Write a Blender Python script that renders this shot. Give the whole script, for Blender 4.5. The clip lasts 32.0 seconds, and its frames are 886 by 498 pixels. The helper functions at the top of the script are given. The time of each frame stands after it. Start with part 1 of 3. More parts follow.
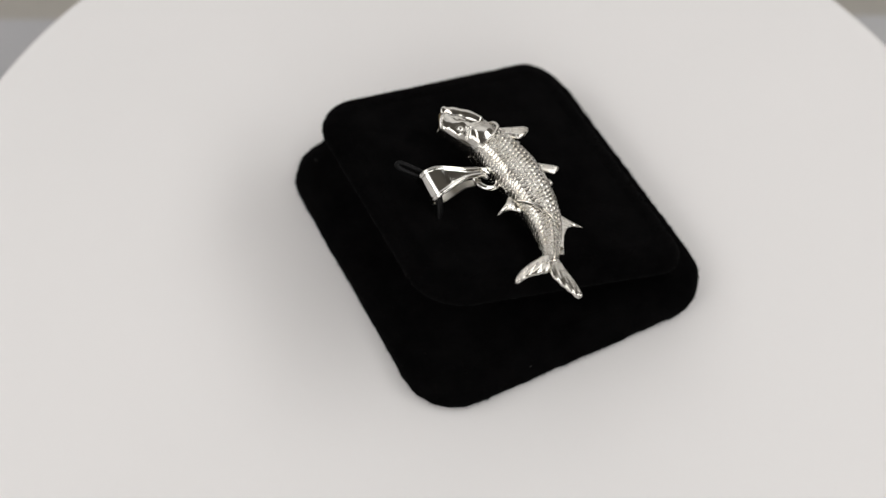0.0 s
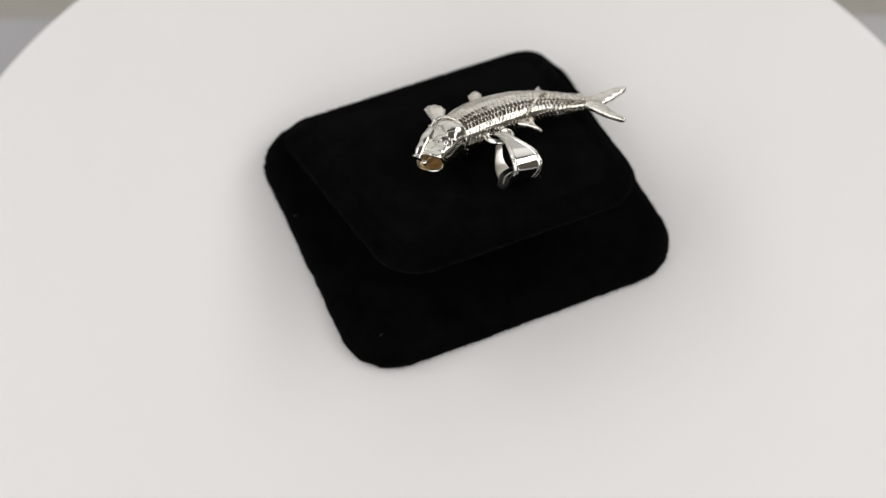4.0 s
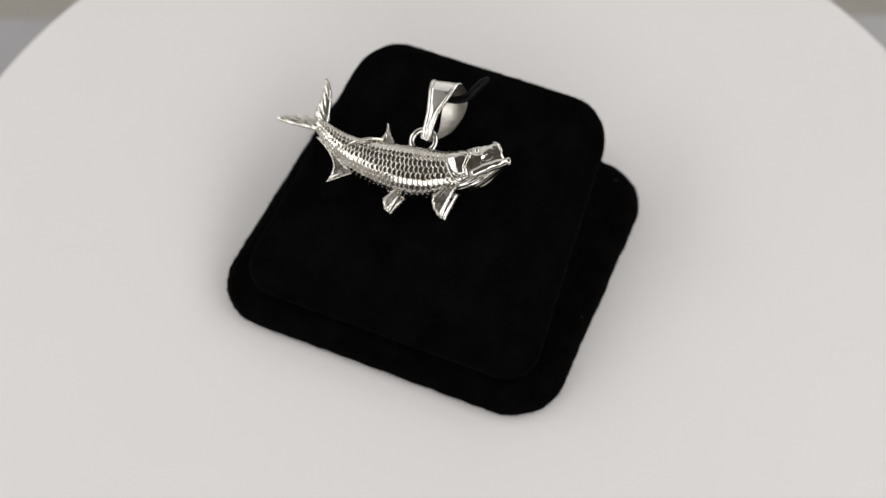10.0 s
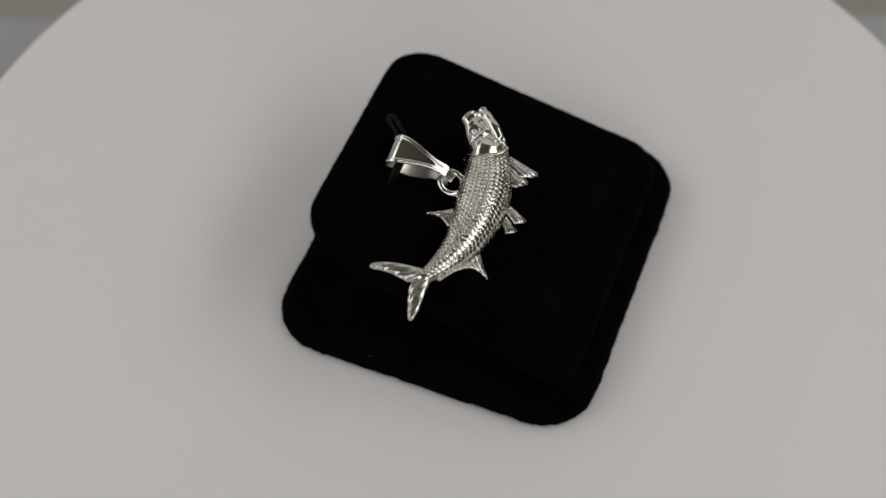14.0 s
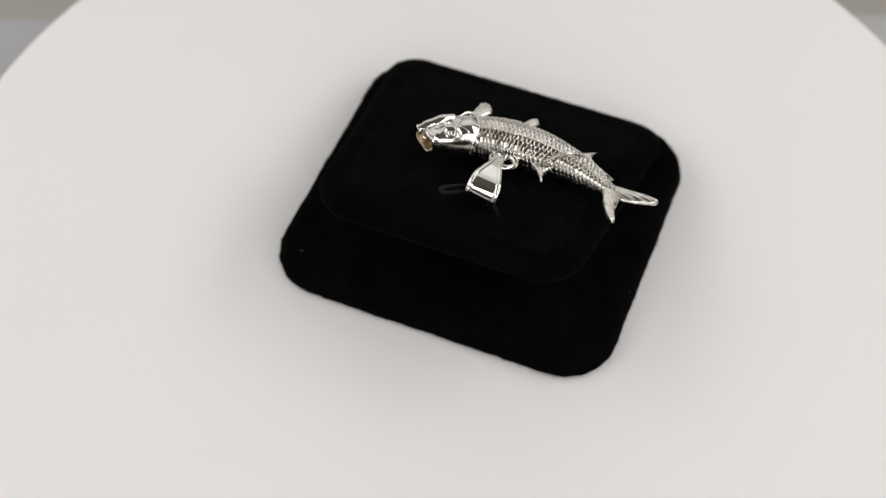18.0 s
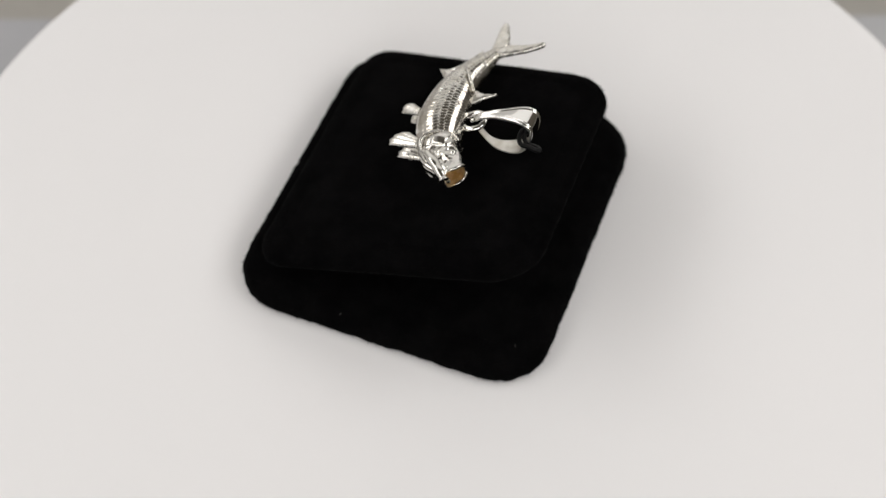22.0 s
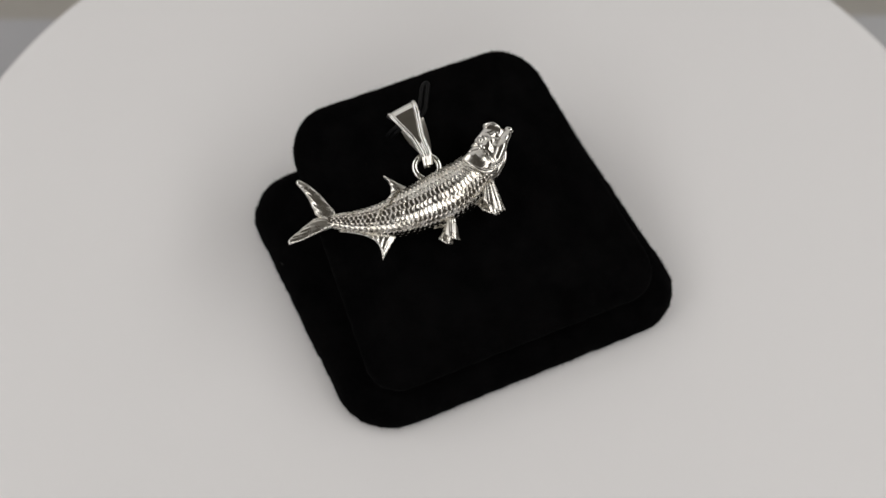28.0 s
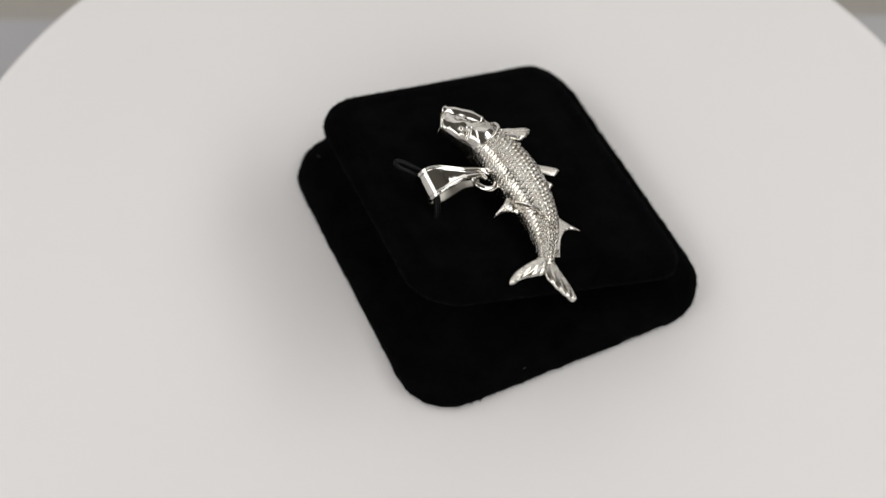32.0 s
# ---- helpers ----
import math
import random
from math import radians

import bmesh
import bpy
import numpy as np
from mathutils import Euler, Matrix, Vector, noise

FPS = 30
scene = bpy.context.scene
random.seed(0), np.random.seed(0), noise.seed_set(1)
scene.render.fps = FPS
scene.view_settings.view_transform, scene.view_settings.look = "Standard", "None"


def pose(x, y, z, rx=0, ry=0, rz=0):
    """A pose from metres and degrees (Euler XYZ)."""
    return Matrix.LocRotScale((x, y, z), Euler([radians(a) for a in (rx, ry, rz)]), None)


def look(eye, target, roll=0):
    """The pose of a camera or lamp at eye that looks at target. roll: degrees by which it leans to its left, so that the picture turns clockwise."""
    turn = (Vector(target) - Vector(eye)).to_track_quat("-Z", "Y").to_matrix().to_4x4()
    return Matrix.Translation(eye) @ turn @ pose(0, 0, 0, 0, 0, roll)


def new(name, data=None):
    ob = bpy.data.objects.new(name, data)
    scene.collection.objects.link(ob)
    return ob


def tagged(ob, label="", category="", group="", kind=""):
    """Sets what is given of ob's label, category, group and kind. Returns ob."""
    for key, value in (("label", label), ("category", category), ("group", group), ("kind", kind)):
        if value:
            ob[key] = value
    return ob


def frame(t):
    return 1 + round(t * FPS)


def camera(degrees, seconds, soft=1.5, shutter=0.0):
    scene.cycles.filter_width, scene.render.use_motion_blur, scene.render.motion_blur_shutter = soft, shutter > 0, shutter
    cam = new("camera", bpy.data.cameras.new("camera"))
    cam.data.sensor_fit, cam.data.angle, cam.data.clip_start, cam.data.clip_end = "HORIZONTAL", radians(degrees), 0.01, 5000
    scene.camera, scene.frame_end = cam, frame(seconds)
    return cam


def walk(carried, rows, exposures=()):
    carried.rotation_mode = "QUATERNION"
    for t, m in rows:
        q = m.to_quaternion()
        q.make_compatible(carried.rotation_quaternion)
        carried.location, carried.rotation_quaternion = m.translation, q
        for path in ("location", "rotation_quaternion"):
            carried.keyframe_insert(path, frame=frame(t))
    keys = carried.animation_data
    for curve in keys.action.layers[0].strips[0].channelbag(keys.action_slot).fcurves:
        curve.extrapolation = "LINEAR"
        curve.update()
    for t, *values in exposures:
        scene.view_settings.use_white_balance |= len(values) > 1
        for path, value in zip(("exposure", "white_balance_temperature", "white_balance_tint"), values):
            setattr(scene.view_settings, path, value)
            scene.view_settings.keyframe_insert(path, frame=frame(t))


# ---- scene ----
MM = 0.001

# ---- camera: stands still, looks down on the turntable ----
cam = camera(33.53, 32.0, soft=1.5)
EYE = Vector((0.0, -0.198, 0.2634))
PITCH, YAW = radians(53.82), radians(-1.149)
AIM = EYE + Vector((math.sin(YAW) * math.cos(PITCH), math.cos(YAW) * math.cos(PITCH), -math.sin(PITCH))) * 0.33
SHOT = look(EYE, AIM, 0.73)
# the clip's camera stops down while the bright flank faces it
EXPOSURE = [(0.0, -0.23), (1.0, -0.17), (3.0, -0.14), (6.0, -0.12), (8.0, -0.09), (9.0, -0.11), (10.0, -0.29), (11.0, -0.33), (12.0, -0.54), (13.0, -0.88), (14.0, -0.90), (14.8, -0.70),
            (16.5, -0.23), (19.0, -0.16), (22.0, -0.15), (24.0, -0.09), (25.0, -0.11), (26.0, -0.27), (27.0, -0.36), (28.0, -0.54), (29.0, -0.89), (30.0, -0.87), (31.0, -0.58), (32.0, -0.27)]
walk(cam, [(0.0, SHOT), (32.0, SHOT)], exposures=EXPOSURE)
cam.data.dof.use_dof = True
cam.data.dof.focus_distance = 0.303
cam.data.dof.aperture_fstop = 11.0

# ---- light: a faint world background and four added panels, none in view ----
world = bpy.data.worlds.new("room_light")
scene.world = world
world.use_nodes = True
world.node_tree.nodes["Background"].inputs[0].default_value = (0.9, 0.95, 1.0, 1)
world.node_tree.nodes["Background"].inputs[1].default_value = 0.25


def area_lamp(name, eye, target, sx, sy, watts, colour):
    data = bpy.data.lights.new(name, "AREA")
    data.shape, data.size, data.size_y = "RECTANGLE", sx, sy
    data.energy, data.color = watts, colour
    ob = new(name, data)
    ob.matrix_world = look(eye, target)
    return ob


# unseen panels added to match the silver's reflections: two sides, back, behind the camera
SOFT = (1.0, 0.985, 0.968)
area_lamp("unseen_side_panel_west", (-0.416, -0.05, 0.411), (0.055, -0.02, 0.09), 0.80, 0.18, 1.65, SOFT)
area_lamp("unseen_side_panel_east", (0.416, -0.04, 0.43), (-0.055, -0.02, 0.09), 0.80, 0.18, 2.4, SOFT)
area_lamp("unseen_front_panel", (0.10, -0.85, 0.45), (0, 0, 0.0), 0.8, 0.40, 3.45, SOFT)
area_lamp("unseen_back_panel", (0.0, 0.58, 0.40), (0, 0, 0.35), 0.95, 0.96, 1.28, SOFT)

# ---- materials ----
def material(name, colour, rough=0.5, metal=0.0):
    m = bpy.data.materials.new(name)
    m.use_nodes = True
    nt = m.node_tree
    b = nt.nodes["Principled BSDF"]
    b.inputs["Base Color"].default_value = (*colour, 1)
    b.inputs["Roughness"].default_value = rough
    b.inputs["Metallic"].default_value = metal
    return m, nt, b


def noise_node(nt, scale, detail=4.0, rough=0.55):
    tc = nt.nodes.new("ShaderNodeTexCoord")
    n = nt.nodes.new("ShaderNodeTexNoise")
    n.inputs["Scale"].default_value, n.inputs["Detail"].default_value = scale, detail
    n.inputs["Roughness"].default_value = rough
    nt.links.new(tc.outputs["Object"], n.inputs["Vector"])
    return n


def vary(nt, b, socket, a, c, scale, lo=0.35, hi=0.65, detail=4.0):
    """Noise between two values or colours on one input."""
    n = noise_node(nt, scale, detail)
    r = nt.nodes.new("ShaderNodeValToRGB")
    r.color_ramp.elements[0].position, r.color_ramp.elements[1].position = lo, hi
    if not isinstance(a, tuple):
        a, c = (a, a, a), (c, c, c)
    r.color_ramp.elements[0].color, r.color_ramp.elements[1].color = (*a, 1), (*c, 1)
    nt.links.new(n.outputs["Fac"], r.inputs["Fac"])
    nt.links.new(r.outputs["Color"], b.inputs[socket])


def bump(nt, b, scale, strength, distance, detail=3.0):
    n = noise_node(nt, scale, detail)
    k = nt.nodes.new("ShaderNodeBump")
    k.inputs["Strength"].default_value, k.inputs["Distance"].default_value = strength, distance
    nt.links.new(n.outputs["Fac"], k.inputs["Height"])
    nt.links.new(k.outputs["Normal"], b.inputs["Normal"])


SILVER, _nt, _b = material("polished_silver", (0.92, 0.905, 0.875), 0.14, 1.0)
vary(_nt, _b, "Base Color", (0.70, 0.682, 0.64), (0.53, 0.497, 0.435), 320.0)
vary(_nt, _b, "Roughness", 0.10, 0.17, 500.0)
bump(_nt, _b, 1500.0, 0.15, 0.0001)

BRIGHT, _nt, _b = material("mirror_silver", (0.84, 0.825, 0.79), 0.07, 1.0)
vary(_nt, _b, "Base Color", (0.74, 0.723, 0.69), (0.61, 0.588, 0.54), 350.0)
vary(_nt, _b, "Roughness", 0.13, 0.21, 450.0)
bump(_nt, _b, 800.0, 0.12, 0.00010)

STRAP, _nt, _b = material("plain_polished_silver", (0.86, 0.85, 0.82), 0.05, 1.0)
vary(_nt, _b, "Roughness", 0.04, 0.09, 300.0)
bump(_nt, _b, 260.0, 0.06, 0.0001)

CAST, _nt, _b = material("dull_cast_silver", (0.72, 0.70, 0.65), 0.34, 1.0)
vary(_nt, _b, "Base Color", (0.74, 0.72, 0.67), (0.60, 0.57, 0.51), 500.0)
bump(_nt, _b, 900.0, 0.3, 0.0001)

FINS, _nt, _b = material("cast_fin_silver", (0.84, 0.82, 0.78), 0.26, 1.0)
vary(_nt, _b, "Base Color", (0.80, 0.782, 0.74), (0.63, 0.60, 0.54), 420.0)
vary(_nt, _b, "Roughness", 0.20, 0.32, 600.0)
bump(_nt, _b, 1200.0, 0.2, 0.0001)

GILT, _nt, _b = material("tarnished_warm_silver", (0.80, 0.66, 0.44), 0.35, 1.0)
vary(_nt, _b, "Base Color", (0.86, 0.74, 0.54), (0.62, 0.45, 0.24), 700.0)
bump(_nt, _b, 900.0, 0.8, 0.0004)

VELVET, _nt, _b = material("black_velvet", (0.0009, 0.0009, 0.001), 0.95)
_b.inputs["Specular IOR Level"].default_value = 0.0
_b.inputs["Sheen Weight"].default_value = 0.030
_b.inputs["Sheen Roughness"].default_value = 0.35
vary(_nt, _b, "Base Color", (0.0018, 0.0018, 0.0019), (0.0034, 0.0033, 0.0034), 160.0)
bump(_nt, _b, 2600.0, 0.6, 0.0003)

CORD, _nt, _b = material("black_elastic", (0.003, 0.003, 0.0033), 0.5)
_b.inputs["Specular IOR Level"].default_value = 0.15
bump(_nt, _b, 3000.0, 0.3, 0.0001)

WHITE, _nt, _b = material("matt_white_platter", (0.80, 0.785, 0.775), 0.62)
vary(_nt, _b, "Base Color", (0.803, 0.788, 0.788), (0.79, 0.777, 0.777), 9.0, detail=2.0)
vary(_nt, _b, "Roughness", 0.55, 0.7, 60.0)
bump(_nt, _b, 900.0, 0.05, 0.0001)

TABLE, _nt, _b = material("grey_tabletop", (0.52, 0.52, 0.54), 0.6)
vary(_nt, _b, "Base Color", (0.42, 0.42, 0.44), (0.47, 0.47, 0.48), 12.0)
FLOOR, _nt, _b = material("beige_floor", (0.45, 0.42, 0.38), 0.7)
vary(_nt, _b, "Base Color", (0.39, 0.37, 0.335), (0.44, 0.415, 0.38), 5.0)
# tones of the added, unseen walls and roof, chosen for the silver's reflections
WALL, _nt, _b = material("unseen_wall_brown", (0.10, 0.088, 0.07), 0.9)
vary(_nt, _b, "Base Color", (0.085, 0.075, 0.06), (0.11, 0.097, 0.078), 2.0)
PALE, _nt, _b = material("unseen_wall_white", (0.8, 0.79, 0.78), 0.9)
vary(_nt, _b, "Base Color", (0.79, 0.78, 0.77), (0.82, 0.81, 0.80), 2.0)
ROOF, _nt, _b = material("unseen_roof_brown", (0.165, 0.15, 0.13), 0.9)
vary(_nt, _b, "Base Color", (0.15, 0.137, 0.117), (0.18, 0.165, 0.142), 3.0)
LINT, _nt, _b = material("pale_lint", (0.05, 0.047, 0.044), 0.9)


# ---- mesh helpers ----
def mesh_object(name, verts, faces, mat, parent=None, label="", smooth=True, crease=0):
    me = bpy.data.meshes.new(name)
    me.from_pydata([tuple(v) for v in verts], [], [tuple(f) for f in faces])
    me.validate()
    bm = bmesh.new()
    bm.from_mesh(me)
    bmesh.ops.recalc_face_normals(bm, faces=bm.faces)
    if crease:
        for e in bm.edges:
            e.smooth = len(e.link_faces) < 2 or e.calc_face_angle(0.0) < radians(crease)
    bm.to_mesh(me)
    bm.free()
    me.polygons.foreach_set("use_smooth", [smooth] * len(me.polygons))
    me.materials.append(mat)
    ob = new(name, me)
    if parent:
        ob.parent = parent
    if label:
        tagged(ob, label)
    return ob


def loft(rings, cap_start=True, cap_end=True, closed=True):
    """Quads between rings of equal length; the ends close on a fan."""
    n = len(rings[0])
    verts = [p for ring in rings for p in ring]
    faces = []
    for i in range(len(rings) - 1):
        for j in range(n if closed else n - 1):
            k = (j + 1) % n
            faces.append((i * n + j, i * n + k, (i + 1) * n + k, (i + 1) * n + j))
    for flag, ring in ((cap_start, 0), (cap_end, len(rings) - 1)):
        if flag:
            c = sum((Vector(p) for p in rings[ring]), Vector()) / n
            verts.append(tuple(c))
            for j in range(n):
                faces.append((ring * n + j, ring * n + (j + 1) % n, len(verts) - 1))
    return verts, faces


def spline(pts, count):
    """Catmull-Rom through rows of numbers, evenly by parameter."""
    p = np.array(pts, float)
    p = np.vstack([2 * p[0] - p[1], p, 2 * p[-1] - p[-2]])
    out = []
    for t in np.linspace(0, len(pts) - 1, count):
        i = min(int(t), len(pts) - 2)
        f = t - i
        a, b, c, d = p[i], p[i + 1], p[i + 2], p[i + 3]
        out.append(0.5 * (2 * b + (c - a) * f + (2 * a - 5 * b + 4 * c - d) * f * f + (3 * b - a - 3 * c + d) * f ** 3))
    return np.array(out)


def tube(path, radius, sides=10, closed=False, flat=1.0):
    """Rings round a path; radius may be a list."""
    path = [Vector(p) for p in path]
    n = len(path)
    rings = []
    side = None
    for i in range(n):
        a = path[(i - 1) % n] if closed or i else path[i]
        b = path[(i + 1) % n] if closed or i < n - 1 else path[i]
        d = (b - a).normalized()
        if side is None:
            side = d.orthogonal().normalized()
        side = (side - d * side.dot(d)).normalized()
        up = d.cross(side)
        r = radius[i] if isinstance(radius, (list, tuple, np.ndarray)) else radius
        rings.append([path[i] + side * math.cos(q) * r + up * math.sin(q) * r * flat
                      for q in (2 * math.pi * k / sides for k in range(sides))])
    verts, faces = loft(rings, not closed, not closed)
    if closed:
        m = (n - 1) * sides
        for j in range(sides):
            k = (j + 1) % sides
            faces.append((m + j, m + k, k, j))
    return verts, faces


def scaled(verts, s=MM):
    return [(v[0] * s, v[1] * s, v[2] * s) for v in verts]


# ---- the turn of the platter: degrees at every whole second ----
TURN = [3.82, 25.35, 46.88, 68.57, 90.54, 112.69, 134.83, 156.82, 178.81, 201.11, 223.88,
        246.68, 269.85, 292.88, 315.61, 338.09, 360.43, 382.73, 405.1, 427.63, 450.34, 473.13,
        495.94, 518.7, 541.41, 564.08, 586.73, 609.34, 631.93, 654.48, 676.82, 699.25, 721.85]
STEPS = [(float(t), float(a)) for t, a in
         zip(np.linspace(0, 32, 129), spline([[a] for a in TURN], 129)[:, 0])]
# the stand on the platter, and the fish on the stand
STAND = pose(7.0 * MM, -0.07 * MM, 0, 0, 0, 24.87)
FISH_X, FISH_N = Vector((0.3388, 0.9376, -0.0780)), Vector((0.361, -0.053, 0.931)).normalized()
FISH_X = (FISH_X - FISH_N * FISH_X.dot(FISH_N)).normalized()
FISH_Y = FISH_N.cross(FISH_X)
FISH = Matrix((FISH_X, FISH_Y, FISH_N)).transposed().to_4x4()
FISH.translation = (Vector((-0.43, -16.0, 24.7)) - 0.35 * FISH_Y) * MM

# ---- setting ----
def slab(name, x0, x1, y0, y1, z0, z1, mat):
    v = [(x, y, z) for z in (z0, z1) for y in (y0, y1) for x in (x0, x1)]
    f = [(0, 1, 3, 2), (4, 5, 7, 6), (0, 1, 5, 4), (2, 3, 7, 6), (0, 2, 6, 4), (1, 3, 7, 5)]
    return tagged(mesh_object(name, v, f, mat, smooth=False), kind="structure")


tagged(slab("floor", -0.5, 0.5, -1.0, 0.6, -0.12, -0.098, FLOOR), "beige-grey matt base board under the tabletop", "floor")
# roof and walls are unseen additions that close the set and shape the reflections
tagged(slab("ceiling", -0.5, 0.5, -1.0, 0.6, 0.90, 0.92, ROOF), "unseen plain grey-brown roof, added for a dark overhead reflection", "ceiling")
tagged(slab("wall_north", -0.5, 0.5, 0.6, 0.62, -0.098, 0.90, PALE), "unseen plain white wall, added for bright reflections in the silver", "wall")
tagged(slab("wall_south", -0.5, 0.5, -1.02, -1.0, -0.098, 0.90, WALL), "unseen plain dark brown wall, added behind the camera", "wall")
tagged(slab("wall_west", -0.52, -0.5, -1.0, 0.6, -0.098, 0.90, PALE), "unseen plain white wall, added for bright reflections in the silver", "wall")
tagged(slab("wall_east", 0.5, 0.52, -1.0, 0.6, -0.098, 0.90, WALL), "unseen plain dark brown wall, added for a dark reflection", "wall")
board = tagged(slab("tabletop", -0.46, 0.46, -0.58, 0.0, -0.028, 0.0, TABLE), "pale blue-grey matt tabletop under the turntable", "table")
board.matrix_world = pose(0.0, 0.1372, -0.07, 0, 0, 2.55)


# ---- turntable ----
def build_turntable():
    root = tagged(new("turntable"), "round matt white rotating display turntable on a grey tabletop", "turntable")

    def turned(name, profile, mat, label=""):
        rings = [[(r * math.cos(a), r * math.sin(a), z) for a in np.linspace(0, 2 * math.pi, 192, endpoint=False)] for r, z in profile]
        return mesh_object(name, *loft(rings), mat, root, label)

    R = 0.1211
    edge = [(R - 0.002 + 0.002 * math.sin(q), -0.002 + 0.002 * math.cos(q)) for q in np.linspace(0, math.pi / 2, 7)]
    turned("platter", [(0.02, 0.0), (0.06, 0.0), (0.1, 0.0), (R - 0.004, 0.0)] + edge + [(R, -0.012), (R - 0.003, -0.014), (0.02, -0.014)], WHITE)
    turned("pedestal", [(0.105, -0.0142), (0.105, -0.066), (0.108, -0.07)], WHITE, "short white plastic drum below the platter")
    return root


# ---- velvet stand ----
def rounded_outline(hx, hy, r, per=14, r_low=None):
    """A rectangle with round corners; r_low, where given, is the radius at its +x end."""
    out, r_all = [], r
    for k, (sx, sy) in enumerate(((1, 1), (-1, 1), (-1, -1), (1, -1))):
        r = r_low if r_low and sx > 0 else r_all
        for a in np.linspace(0, 90, per):
            q = radians(a + 90 * k)
            out.append((sx * (hx - r) + r * math.cos(q), sy * (hy - r) + r * math.sin(q)))
        # extra points along the straight side that follows
    return out


def resample(loop, n):
    p = np.array(loop + loop[:1])
    d = np.r_[0, np.cumsum(np.hypot(*np.diff(p, axis=0).T))]
    s = np.linspace(0, d[-1], n, endpoint=False)
    return np.stack([np.interp(s, d, p[:, 0]), np.interp(s, d, p[:, 1])], 1)


def cushion(hx, hy, r, cx, cy, profile, height, n=260, inner=26):
    """A rounded slab: profile rows (inset, share of height), height(x, y) the top; rings run on to the middle."""
    rings = []
    for inset, share in profile:
        o = resample(rounded_outline(hx - inset, hy - inset, max(r - inset * 0.8, 1.0)), n)
        ring = []
        for x, y in o:
            z = share * height(x + cx, y + cy)
            k = 1 + 0.006 * noise.noise(Vector((x * 0.35, y * 0.35, z * 0.5))) + 0.010 * noise.noise(Vector((x * 1.3, y * 1.3, z * 1.3 + 7)))
            ring.append((x * k + cx, y * k + cy, z))
        rings.append(ring)
    inset = profile[-1][0]
    o = resample(rounded_outline(hx - inset, hy - inset, max(r - inset * 0.8, 1.0)), n)
    for f in np.linspace(1, 0.02, inner)[1:]:
        rings.append([(x * f + cx, y * f + cy, height(x * f + cx, y * f + cy)) for x, y in o])
    return rings


PAD_HI, PAD_LO, PAD_Y, PAD_CY = -30.4, 30.6, 30.8, 0.1


def pad_top(x, y):
    k = (x - PAD_HI) / (PAD_LO - PAD_HI)
    z = 28.8 + (11.0 - 28.8) * k
    return z + 0.8 * max(0.0, 1 - (2 * k - 1) ** 2) * max(0.0, 1 - ((y - PAD_CY) / PAD_Y) ** 2)


def pad_flare(x, y, z):
    """The pad is wider at its low end, and rests on the base."""
    k = (x - PAD_HI) / (PAD_LO - PAD_HI)
    y = y + (0.75 * k - 0.15) * max(0.0, y / PAD_Y)
    return (x, PAD_CY - 0.5 * k + (y - PAD_CY) * (0.925 + 0.145 * k), max(z, 5.6))


def slab_rings(hx, hy, r, low, cx, cy, profile, n=260, inner=26):
    """A cushion of even thickness that follows pad_top: profile rows (inset, depth under the top)."""
    rings = []
    for inset, deep in profile:
        ring = []
        for x, y in resample(rounded_outline(hx - inset, hy - inset, max(r - inset * 0.8, 1.0), r_low=max(low - inset * 0.8, 1.0)), n):
            z = pad_top(x + cx, y + cy) - deep
            k = 1 + 0.004 * noise.noise(Vector((x * 0.35, y * 0.35, deep * 0.5))) + 0.005 * noise.noise(Vector((x * 1.9, y * 1.9, deep * 1.9 + 7)))
            ring.append((x * k + cx, y * k + cy, z))
        rings.append(ring)
    inset = profile[-1][0]
    o = resample(rounded_outline(hx - inset, hy - inset, max(r - inset * 0.8, 1.0), r_low=max(low - inset * 0.8, 1.0)), n)
    for f in np.linspace(1, 0.02, inner)[1:]:
        rings.append([(x * f + cx, y * f + cy, pad_top(x * f + cx, y * f + cy)) for x, y in o])
    return rings


def pile(rings, rng, count, length):
    """Short black fibres standing on the outer rings of a cushion."""
    pts = np.array([[tuple(p) for p in ring] for ring in rings])
    m, n = pts.shape[:2]
    i = rng.integers(1, m - 2, count)
    j = rng.integers(0, n, count)
    fi, fj = rng.random((count, 1)), rng.random((count, 1))
    a, b = pts[i, j], pts[i, (j + 1) % n]
    c, d = pts[i + 1, j], pts[i + 1, (j + 1) % n]
    p = (a * (1 - fj) + b * fj) * (1 - fi) + (c * (1 - fj) + d * fj) * fi
    nor = np.cross(b - a, c - a)
    nor /= np.linalg.norm(nor, axis=1, keepdims=True) + 1e-9
    mid = pts.reshape(-1, 3).mean(0)
    nor *= np.sign(((p - mid) * nor).sum(1, keepdims=True) + 1e-9)
    tip = p + (nor + rng.normal(0, 0.45, (count, 3))) * length * (0.5 + rng.random((count, 1)))
    side = np.cross(nor, rng.normal(0, 1, (count, 3)))
    side /= np.linalg.norm(side, axis=1, keepdims=True) + 1e-9
    w = 0.03
    v = np.stack([p - nor * 0.1 - side * w, p - nor * 0.1 + side * w, tip], 1).reshape(-1, 3)
    f = np.arange(count * 3).reshape(-1, 3)
    return v, f


